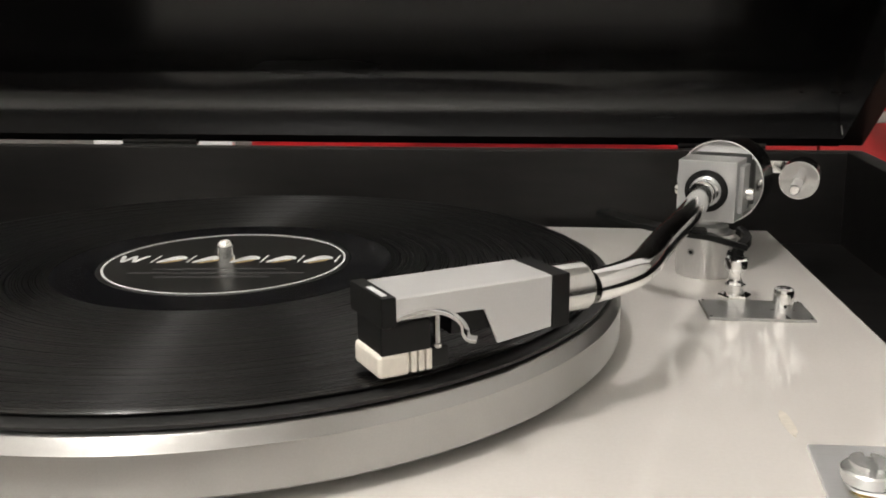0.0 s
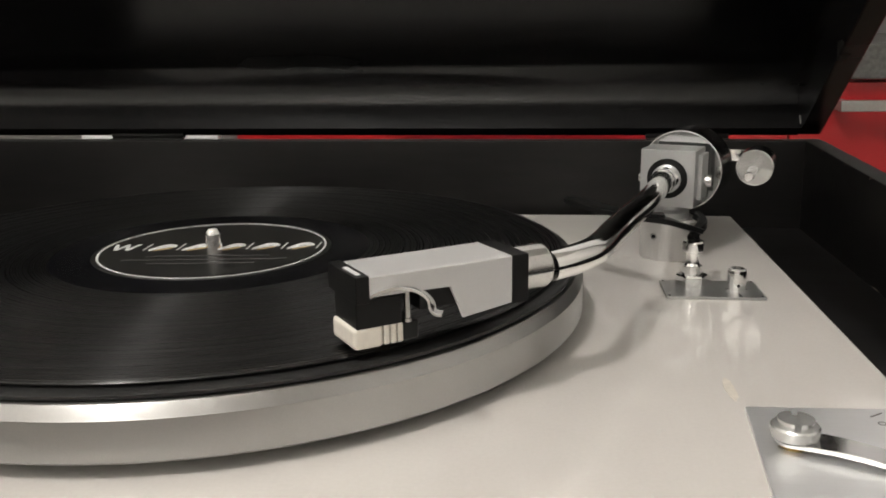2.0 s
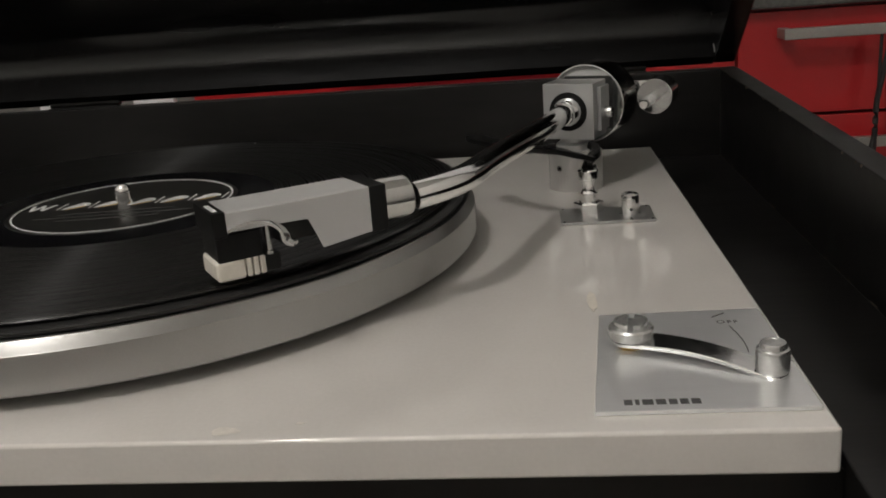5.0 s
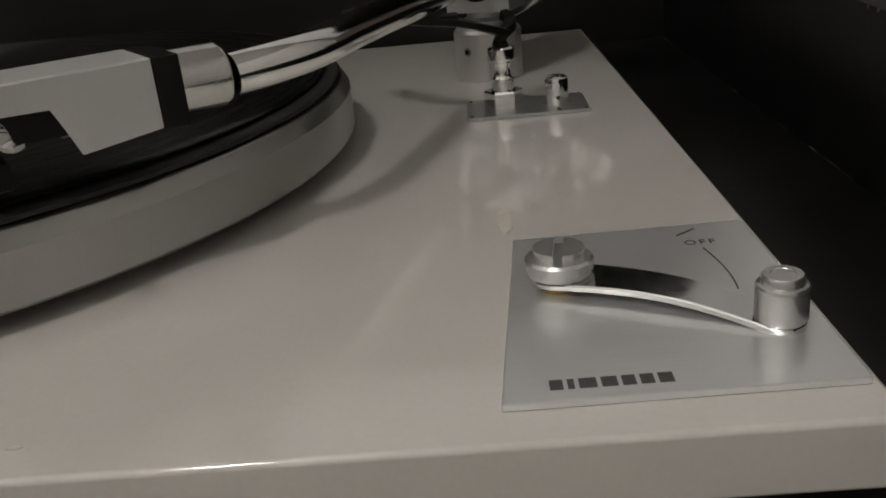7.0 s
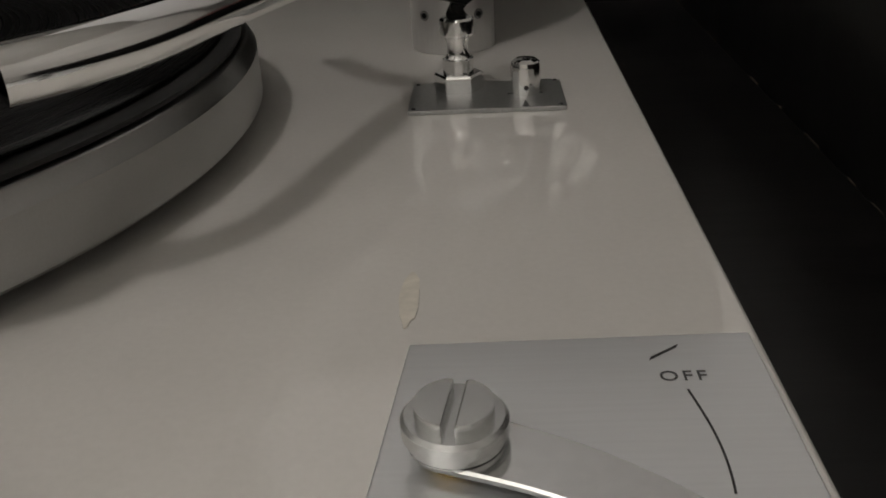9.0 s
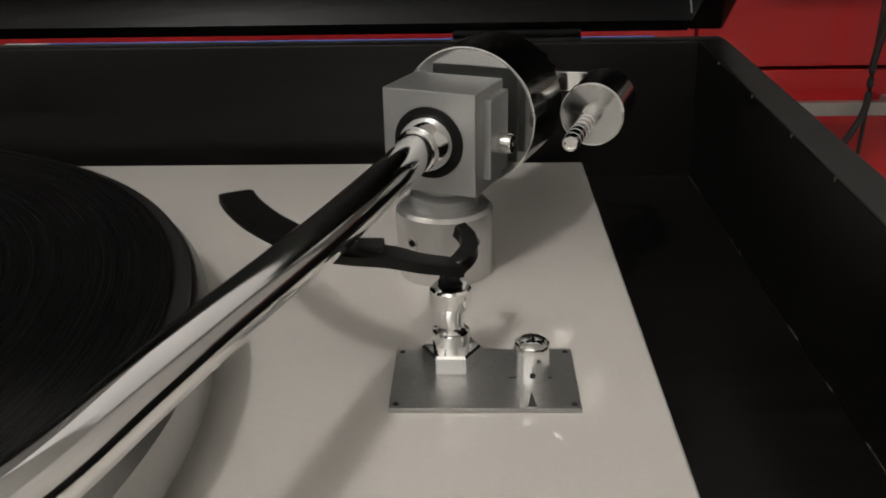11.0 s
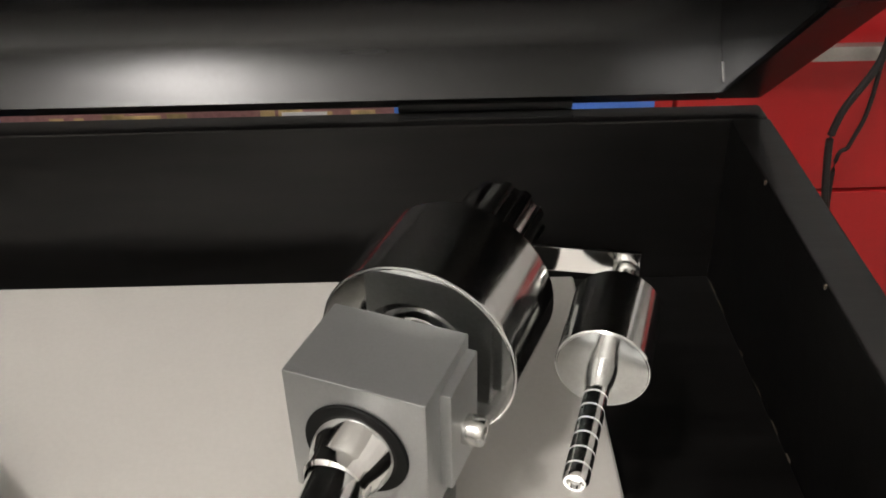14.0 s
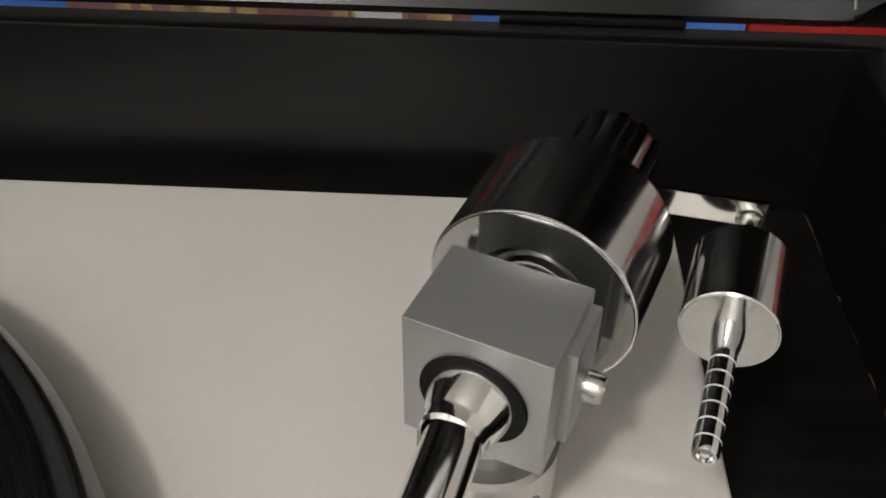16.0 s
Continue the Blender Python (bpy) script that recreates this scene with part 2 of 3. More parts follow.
# ---- the cabinet of the player: open-fronted box, hinged lid, deck ----
BOX_X0, BOX_X1 = -0.36, 0.3140       # outer sides
BOX_Y0, BOX_Y1 = -0.215, 0.2220      # front end of the sides, outer back
RIM = 0.0452
WALL_T = 0.0105
BACK_T = 0.0100
GUTTER = -0.0105
RIM_T = 0.0115
SIDE_FALL = 0.018
DECK_BOTTOM = -0.0130
DECK_X1, DECK_Y0, DECK_Y1 = 0.2580, -0.1757, 0.1993
INNER_Y = BOX_Y1 - BACK_T


def cabinet_box():
    box = thing("turntable_cabinet", (0, 0, 0), "black-stained wooden turntable box with worn edges", "cabinet")
    up = Matrix(((1, 0, 0, 0), (0, 0, 1, 0), (0, 1, 0, 0), (0, 0, 0, 1)))
    side = prism([(BOX_X1 - WALL_T, -0.10), (BOX_X1 - WALL_T, GUTTER), (BOX_X1 - RIM_T, RIM), (BOX_X1, RIM), (BOX_X1, -0.10)], BOX_Y0, INNER_Y, 0.0008, m=up)
    for v in side.verts:
        if v.co.z > 0.02:
            v.co.z -= (INNER_Y - v.co.y) * SIDE_FALL
            v.co.x -= (INNER_Y - v.co.y) * 0.015
    part("side_panel", side, BLACKWOOD, box, smooth=True)
    part("side_panel", block((BOX_X0, BOX_Y0, -0.10), (BOX_X0 + WALL_T, INNER_Y, RIM), 0.0012), BLACKWOOD, box, smooth=True)
    part("back_panel", block((BOX_X0, INNER_Y, -0.10), (BOX_X1, BOX_Y1, RIM), 0.0012), BLACKWOOD, box, smooth=True)
    part("ledge", block((BOX_X0 + WALL_T, BOX_Y0, -0.10), (BOX_X1 - WALL_T, INNER_Y, -0.062)), BLACKWOOD, box, "dark bottom board")
    part("ledge", block((DECK_X1 + 0.002, BOX_Y0, -0.062), (BOX_X1 - WALL_T, INNER_Y, GUTTER), 0.0006), BLACKWOOD, box, "dark gutter board beside the deck")
    part("ledge", block((BOX_X0 + WALL_T, DECK_Y1 + 0.003, -0.062), (DECK_X1 + 0.002, INNER_Y, GUTTER), 0.0006), BLACKWOOD, box, "dark gutter board behind the deck")
    part("front_board", block((BOX_X0 + WALL_T, DECK_Y0 + 0.003, -0.062), (DECK_X1 + 0.002, DECK_Y0 + 0.015, DECK_BOTTOM - 0.0004), 0.0006), BLACKWOOD, box, "dark board under the front of the deck")
    part("ledge", block((BOX_X0 + WALL_T, DECK_Y0 + 0.015, -0.062), (DECK_X1 + 0.002, DECK_Y1 + 0.003, DECK_BOTTOM - 0.0004)), BLACKWOOD, box, "dark board carrying the deck")
    # worn seams along the gutter and chips on the rim
    rnd = random.Random(5)
    bm = bmesh.new()
    y = BOX_Y0 + 0.02
    while y < INNER_Y - 0.004:
        ln = rnd.uniform(0.002, 0.009)
        if rnd.random() < 0.5:
            w = rnd.uniform(0.0001, 0.0003)
            block((BOX_X1 - WALL_T - w, y, GUTTER), (BOX_X1 - WALL_T + 0.0004, y + ln, GUTTER + w), bm=bm)
        y += ln + rnd.uniform(0.001, 0.012)
    tagged(part("worn_seam", bm, RAWEDGE, box, "pale worn wood along the seam"), kind="stuff")
    bm = bmesh.new()
    for k in range(9):
        y = rnd.uniform(-0.15, 0.18)
        x, z = BOX_X1 - RIM_T - (INNER_Y - y) * 0.015, RIM - (INNER_Y - y) * SIDE_FALL
        block((x - 0.0004, y, z - 0.0012), (x + 0.0004, y + rnd.uniform(0.0002, 0.0007), z - 0.0002), bm=bm)
    tagged(part("rim_chip", bm, RAWEDGE, box, "small chips of bare wood"), kind="stuff")
    return box


def lid():
    top = thing("lid", (0, 0, 0), "black lacquered turntable lid propped open on hinges", "lid")
    hinge = Matrix.Translation((0, 0.2180, 0.0490)) @ pose(0, 0, 0, -38, 0, 0)
    depth, reach, height, rise = 0.131, 0.133, 0.043, 0.0475
    x0, x1 = BOX_X0, BOX_X1 - 0.0005
    t = 0.0138
    across = Matrix(((0, 0, 1, 0), (1, 0, 0, 0), (0, 1, 0, 0), (0, 0, 0, 1)))
    # as if shut: a low rear wall rises from the hinge and bends in a wide cove into the top panel, between two cheeks
    cove = [(-0.0285 + 0.022 * math.cos(k * math.pi / 26), 0.015 + 0.022 * math.sin(k * math.pi / 26)) for k in range(13)]
    shell = [(-0.0065, 0)] + cove + [(-depth, rise), (-depth, rise + 0.008), (0.002, height + 0.008), (0.002, 0)]
    part("shell", prism(shell, x0 + t + 0.0001, x1 - t - 0.0001, m=hinge @ across), LIDBLACK, top, "black lacquered panel with a rounded cove", smooth=True)
    cheek = [(-reach, 0), (0.002, 0), (0.002, height + 0.008), (-reach, rise + 0.0086)]
    part("side_wall", prism(cheek, x1 - t, x1, 0.0012, m=hinge @ across), LIDBLACK, top)
    part("side_wall", prism(cheek, x0, x0 + t, 0.0012, m=hinge @ across), LIDBLACK, top)
    part("corner_fillet", block((x1 - t - 0.0003, -0.0068, 0.003), (x1 - t, -0.0065, 0.009), m=hinge), GREYMETAL, top, "pale line of glue in the corner")
    return top


def hinge_leaf(x0, x1):
    h = thing("hinge", (x0, 0.2180, RIM), "dark hinge between turntable box and lid", "hinge", group="lid hinges")
    part("lower_leaf", block((0, -0.0030, 0.0001), (x1 - x0, 0.0015, 0.0008)), RUBBER, h)
    part("knuckle", lathe([(0, 0), (0.0026, 0), (0.0026, x1 - x0), (0, x1 - x0)], 16,
                          m=Matrix.Translation((0, 0.0025, 0.0032)) @ pose(0, 0, 0, 0, 90, 0)), RUBBER, h, smooth=True)
    part("upper_leaf", block((0, 0, 0.005), (x1 - x0, 0.0015, 0.0062)), RUBBER, h)
    return h


cabinet_box()
lid()
hinge_leaf(0.2060, 0.2573)
hinge_leaf(-0.1490, -0.0990)


def deck():
    d = tagged(part("deck", block((-0.165, DECK_Y0, DECK_BOTTOM), (DECK_X1, DECK_Y1, 0.0), 0.0012, 3), IVORY, smooth=True),
               "glossy ivory laminate turntable deck with small stains", "turntable deck")
    bm = bmesh.new()
    rnd = random.Random(11)
    pts = []
    for i in range(18):
        a = 2 * math.pi * i / 18
        k = 1 + rnd.uniform(-0.10, 0.10)
        pts.append((0.2024 + 0.0017 * k * math.cos(a), -0.0798 + 0.0095 * k * math.sin(a)))
    prism(pts, -0.0002, 0.00025, bm=bm)
    part("yellow_stain", bm, STAIN, d, "yellowed oval stain")
    bm = bmesh.new()
    for cx, cy, rx, ry in ((0.098, -0.170, 0.004, 0.0022), (0.118, -0.1665, 0.0012, 0.0008)):
        prism([(cx + rx * (1 + rnd.uniform(-.3, .3)) * math.cos(2 * math.pi * i / 14), cy + ry * (1 + rnd.uniform(-.3, .3)) * math.sin(2 * math.pi * i / 14)) for i in range(14)],
              -0.0002, 0.00010, bm=bm)
    part("scuff", bm, DIRT, d, "grey scuff mark")
    return d


deck()

# ---- platter, mat and record ----
PL_R = 0.1580
REC_Z = 0.0260
SPINDLE = (-0.001, -0.001, 0)


def platter():
    p = thing("platter", SPINDLE, "silver metal turntable platter under the record", "platter")
    part("rim", lathe([(0.05, 0.0046), (PL_R - 0.0010, 0.0046), (PL_R, 0.0056), (PL_R, 0.0178), (PL_R - 0.0003, 0.0182), (PL_R - 0.0022, 0.0214), (PL_R - 0.0030, 0.0219), (0.05, 0.0219)], 160), BRUSHED, p, smooth=True)
    part("hub_skirt", lathe([(0.03, 0.0003), (PL_R - 0.034, 0.0003), (PL_R - 0.034, 0.0078), (0.03, 0.0078)], 96), RUBBER, p, "dark hub below the platter", smooth=True)
    part("mat", lathe([(0.004, 0.0220), (0.1535, 0.0220), (0.1545, 0.0226), (0.1545, 0.0236), (0.1532, 0.0242), (0.004, 0.0242)], 160), RUBBER, p, "black rubber mat", smooth=True)
    part("spindle", lathe([(0.0036, 0.0242), (0.0036, 0.0322), (0.0032, 0.0338), (0.0022, 0.0349), (0.0009, 0.0354), (0, 0.0355)], 32), CHROME, p, "chrome spindle with a rounded tip", smooth=True)
    return p


def record():
    r = thing("record", SPINDLE, "black vinyl record with black and silver label lying on the platter", "record")
    prof = [(0.00365, REC_Z - 0.0016), (0.1488, REC_Z - 0.0016), (0.1503, REC_Z - 0.0010), (0.1505, REC_Z - 0.0005), (0.1498, REC_Z + 0.0001), (0.1483, REC_Z + 0.0003), (0.1462, REC_Z)]
    # grooves with slightly wider bands between the tracks
    body = prof + [(0.1462, REC_Z - 0.0001), (0.0665, REC_Z - 0.0001), (0.0665, REC_Z)]
    part("grooved_disc", lathe(body, 192), VINYL, r, smooth=True)
    part("dead_wax", lathe([(0.0668, REC_Z - 0.0002), (0.0668, REC_Z + 0.00005), (0.0505, REC_Z + 0.0001), (0.0502, REC_Z - 0.0002)], 128), VINYLFLAT, r, "smooth run-out band", smooth=True)
    for rad in (0.1240, 0.1035, 0.0860):
        bm = lathe([(rad - 0.0004, REC_Z - 0.0001), (rad - 0.0003, REC_Z - 0.00006), (rad + 0.0003, REC_Z - 0.00006), (rad + 0.0004, REC_Z - 0.0001)], 160)
        part("track_gap", bm, VINYL, r, "smooth bands between the tracks", smooth=True)
    part("label", lathe([(0.0036, REC_Z + 0.00015), (0.0500, REC_Z + 0.00015), (0.0503, REC_Z - 0.0001)], 96), LABEL, r, "black paper label", smooth=True)
    part("label_ring", lathe([(0.0473, REC_Z + 0.0001), (0.0473, REC_Z + 0.00028), (0.0482, REC_Z + 0.00028), (0.0482, REC_Z + 0.0001)], 128), SILVERINK, r, "thin silver ring")
    z0, z1 = REC_Z + 0.0001, REC_Z + 0.0003
    tilt = pose(0, 0.003, 0, 0, 0, 6)
    # a row of slanted silver and gold shapes across the label
    x = -0.0455
    for k, w in enumerate((0.0155, 0.0145, 0.0155, 0.0145, 0.0150, 0.0150)):
        if k == 0:
            zig = [(x, 0.0048), (x + 0.0018, 0.0048), (x + 0.0032, -0.002), (x + 0.0050, 0.0048), (x + 0.0066, 0.0048), (x + 0.0080, -0.002), (x + 0.0100, 0.0048), (x + 0.0118, 0.0048),
                   (x + 0.0090, -0.0052), (x + 0.0072, -0.0052), (x + 0.0058, 0.001), (x + 0.0040, -0.0052), (x + 0.0022, -0.0052)]
            part("emblem_shape", prism(zig, z0, z1, m=tilt), SILVERINK, r, "silver zigzag shape")
        else:
            up_side = [(x + 0.002 + (w - 0.004) * t, -0.0040 + 0.0090 * math.sin(t * 2.4)) for t in (0, .2, .4, .6, .8, 1)]
            low_side = [(a, b - 0.0072 * math.sin(math.pi * (0.12 + 0.76 * n / 5))) for n, (a, b) in enumerate(up_side)][::-1]
            part("emblem_shape", prism(up_side + low_side, z0, z1, m=tilt), SILVERINK, r, "curved silver shape")
            part("emblem_gold", prism([(a + 0.0010, b - 0.0003) for a, b in low_side[1:5]] + [(low_side[4][0], low_side[4][1] - 0.0024), (low_side[1][0], low_side[1][1] - 0.0024)], z0, z1, m=tilt), GOLDINK, r, "gold lower edge")
        part("emblem_bar", prism([(x + w - 0.0007, -0.0056), (x + w, -0.0056), (x + w + 0.0010, 0.0056), (x + w + 0.0003, 0.0056)], z0, z1, m=tilt), SILVERINK, r, "thin silver bar")
        x += w
    for row, w in enumerate((0.026, 0.034, 0.022)):
        part("print_line", block((-w, -0.0165 - row * 0.006, z0), (w, -0.0155 - row * 0.006, z1), m=tilt), GREYINK, r, "faint grey line of print")
    return r


platter()
record()

# ---- tonearm ----
PIVOT = pose(0.2060, 0.0971, 0.0424, 0, 0, -22.2) @ Matrix.Diagonal((1.05, 1.06, 1.04, 1))
PILLAR = Matrix.Translation((0.2056, 0.0985, 0)) @ Matrix.Diagonal((1.08, 1.08, 1.02, 1))


def tonearm():
    arm = thing("tonearm", (0, 0, 0), "chromed curved tonearm with white headshell resting over the record", "tonearm")
    L = PIVOT
    tube = smooth_path([(0.142, -0.0821, 0.0422), (0.1486, -0.0764, 0.0426), (0.1553, -0.0676, 0.0429), (0.1604, -0.0559, 0.0431), (0.1649, -0.0407, 0.0433), (0.1717, -0.0174, 0.0432), (0.1814, 0.0133, 0.0429), (0.189, 0.0395, 0.0427), (0.1962, 0.0673, 0.0425), (0.2008, 0.085, 0.0426), (0.2042, 0.0930, 0.0424)], 6)
    part("arm_tube", sweep(tube, 0.0051, 0.0051, 28), CHROME, arm, "bright chrome tube", smooth=True)
    cube = block((-0.013, -0.00975, -0.0138), (0.013, 0.00975, 0.0137), 0.0004, 2, m=L)
    block_ob = part("bearing_block", cube, SATINDARK, arm, "matt grey square bearing block", smooth=True)
    part("bore_ring", lathe([(0.0072, 0), (0.0072, 0.0006), (0.0094, 0.0006), (0.0096, 0.0004), (0.0096, 0)], 48, m=L @ Matrix.Translation((0, -0.0098, 0)) @ pose(0, 0, 0, 90, 0, 0)), DEEPBLACK, block_ob, "black rubber ring", smooth=True)
    part("flange", lathe([(0.0078, 0), (0.0077, 0.0010), (0.0068, 0.0040), (0.0060, 0.0060), (0.0057, 0.0065), (0.0056, 0.0085), (0.0050, 0.0092)], 40, m=L @ Matrix.Translation((0, -0.0098, 0)) @ pose(0, 0, 0, 90, 0, 0)), CHROME, block_ob, "conical chrome flange", smooth=True)
    part("side_plate", block((0.0125, -0.004, -0.0105), (0.0150, 0.0088, 0.0112), 0.0004, m=L), SATINDARK, block_ob, smooth=True)
    for sx in (1, -1):
        off = 0.0145 if sx > 0 else 0.0128
        m = L @ Matrix.Translation((sx * off, 0.0028, -0.002)) @ pose(0, 0, 0, 0, 90 * sx, 0)
        sc = part("bearing_screw", lathe([(0, 0), (0.0028, 0), (0.0028, 0.0030), (0.0024, 0.0040), (0.0012, 0.0040), (0.0011, 0.0030), (0, 0.0030)], 24, m=m), STEEL, block_ob, "steel pivot screw", smooth=True)
    part("base_pillar", lathe([(0, 0.0001), (0.0131, 0.0001), (0.0131, 0.0192), (0.0122, 0.0204), (0.0090, 0.0205), (0, 0.0205)], 64, m=PILLAR), PILLARMETAL, arm, "turned aluminium pillar", smooth=True)
    part("collar", lathe([(0.0092, 0.0204), (0.0092, 0.0236), (0.0085, 0.0243), (0.0072, 0.0250), (0.0072, 0.0275)], 48, m=PILLAR), SATINDARK, arm, smooth=True)
    for a in (-129, -51, 39, 141):
        m = PILLAR @ Matrix.Translation((0, 0, 0.0124)) @ pose(0, 0, 0, 0, 0, a) @ Matrix.Translation((0.0126, 0, 0)) @ pose(0, 0, 0, 0, 90, 0)
        part("grub_screw", lathe([(0.0016, 0), (0.0016, 0.0006), (0.0013, 0.0006), (0.0011, -0.0004), (0, -0.0004)], 20, m=m), FACED, arm, "recessed grub screw", smooth=True)
        part("socket", lathe([(0.0010, 0), (0.0010, 0.0007), (0, 0.0007)], 12, m=m), DEEPBLACK, arm, "dark screw socket")
    # counterweight
    part("neck", lathe([(0.0055, 0.009), (0.0055, 0.0125), (0.0075, 0.0135), (0.0080, 0.0170)], 40, m=L @ AHEAD), STEEL, arm, smooth=True)
    cw = part("counterweight", lathe([(0.0070, 0.0180), (0.0098, 0.0178), (0.0118, 0.0160), (0.0121, 0.0158), (0.0196, 0.0158), (0.0199, 0.0158), (0.0201, 0.01588), (0.0202, 0.0161), (0.0202, 0.0166), (0.0202, 0.0398), (0.0202, 0.0402), (0.0199, 0.0407), (0.0194, 0.0408), (0.006, 0.0409)], 72, m=L @ AHEAD), SOFTCHROME, arm, "large polished chrome counterweight", smooth=True)
    # Darker steel than the rim stands in for the block's dark reflection.
    part("weight_face", lathe([(0.0119, 0.0160), (0.0121, 0.01565), (0.0196, 0.01555), (0.0198, 0.0159)], 72, m=L @ AHEAD), FACED, cw, "polished steel front face, darkened as if reflecting the block", smooth=True)
    part("weight_knob", lathe([(0, 0.0408), (0.0094, 0.0408), (0.0104, 0.0415), (0.0104, 0.0680), (0.0096, 0.0692), (0, 0.0695)], 96, m=L @ AHEAD, flutes=12, depth=0.0009), SOFTCHROME, cw, "fluted chrome knob", smooth=True)
    return arm


def side_weight():
    """The lateral balance weight on its strip, at the right of the counterweight."""
    L = PIVOT
    s = thing("lateral_balance", (0, 0, 0), "small chrome lateral balance weight on a polished strip", "balance weight")
    a, b = Vector((0.006, 0.0485, 0.0035)), Vector((0.0328, 0.0538, 0.0035))
    d = (b - a)
    ang = math.degrees(math.atan2(d.y, d.x))
    part("strip", block((0, -0.0006, -0.0024), (d.length + 0.002, 0.0006, 0.0036), 0.0002, m=L @ Matrix.Translation(a) @ pose(0, 0, 0, 0, 0, ang)), CHROME, s, "polished flat strip", smooth=True)
    ax = L @ Matrix.Translation((0.0347, 0.020, 0.0028)) @ pose(0, 0, 0, 0, 0, 4.5) @ Matrix.Translation((0, -0.0265, 0)) @ AHEAD
    part("weight", lathe([(0.0022, 0.0272), (0.0084, 0.0272), (0.0086, 0.0272), (0.0088, 0.0274), (0.0088, 0.0279), (0.0088, 0.0460), (0.0088, 0.0464), (0.0085, 0.0468), (0.0080, 0.0468), (0.002, 0.0468)], 56, m=ax), SOFTCHROME, s, "chrome cylinder", smooth=True)
    part("weight_face", lathe([(0.0026, 0.0273), (0.0026, 0.02705), (0.0083, 0.02705), (0.0085, 0.0273)], 48, m=ax), FACED, s, "polished grey end face", smooth=True)
    part("screw", lathe([(0.0030, 0.0467), (0.0030, 0.0515), (0.0022, 0.0520), (0.0022, 0.0590), (0.0028, 0.0592), (0.0028, 0.0605), (0, 0.0606)], 24, m=ax), STEEL, s, smooth=True)
    pin = part("scale_pin", lathe([(0.0029, 0.0275), (0.0026, 0.0235), (0.0022, 0.0215), (0.0022, 0.0002), (0.0018, -0.0006), (0.0014, -0.0006), (0.0012, 0.0002), (0, 0.0002)], 28, m=ax), CHROME, s, "graduated pin", smooth=True)
    for k in range(6):
        y = 0.0020 + k * 0.0034
        part("scale_mark", lathe([(0.00215, y), (0.00223, y), (0.00223, y + 0.0003), (0.00215, y + 0.0003)], 28, m=ax), PAPERWHITE, pin, "thin white ring of the scale")
    return s


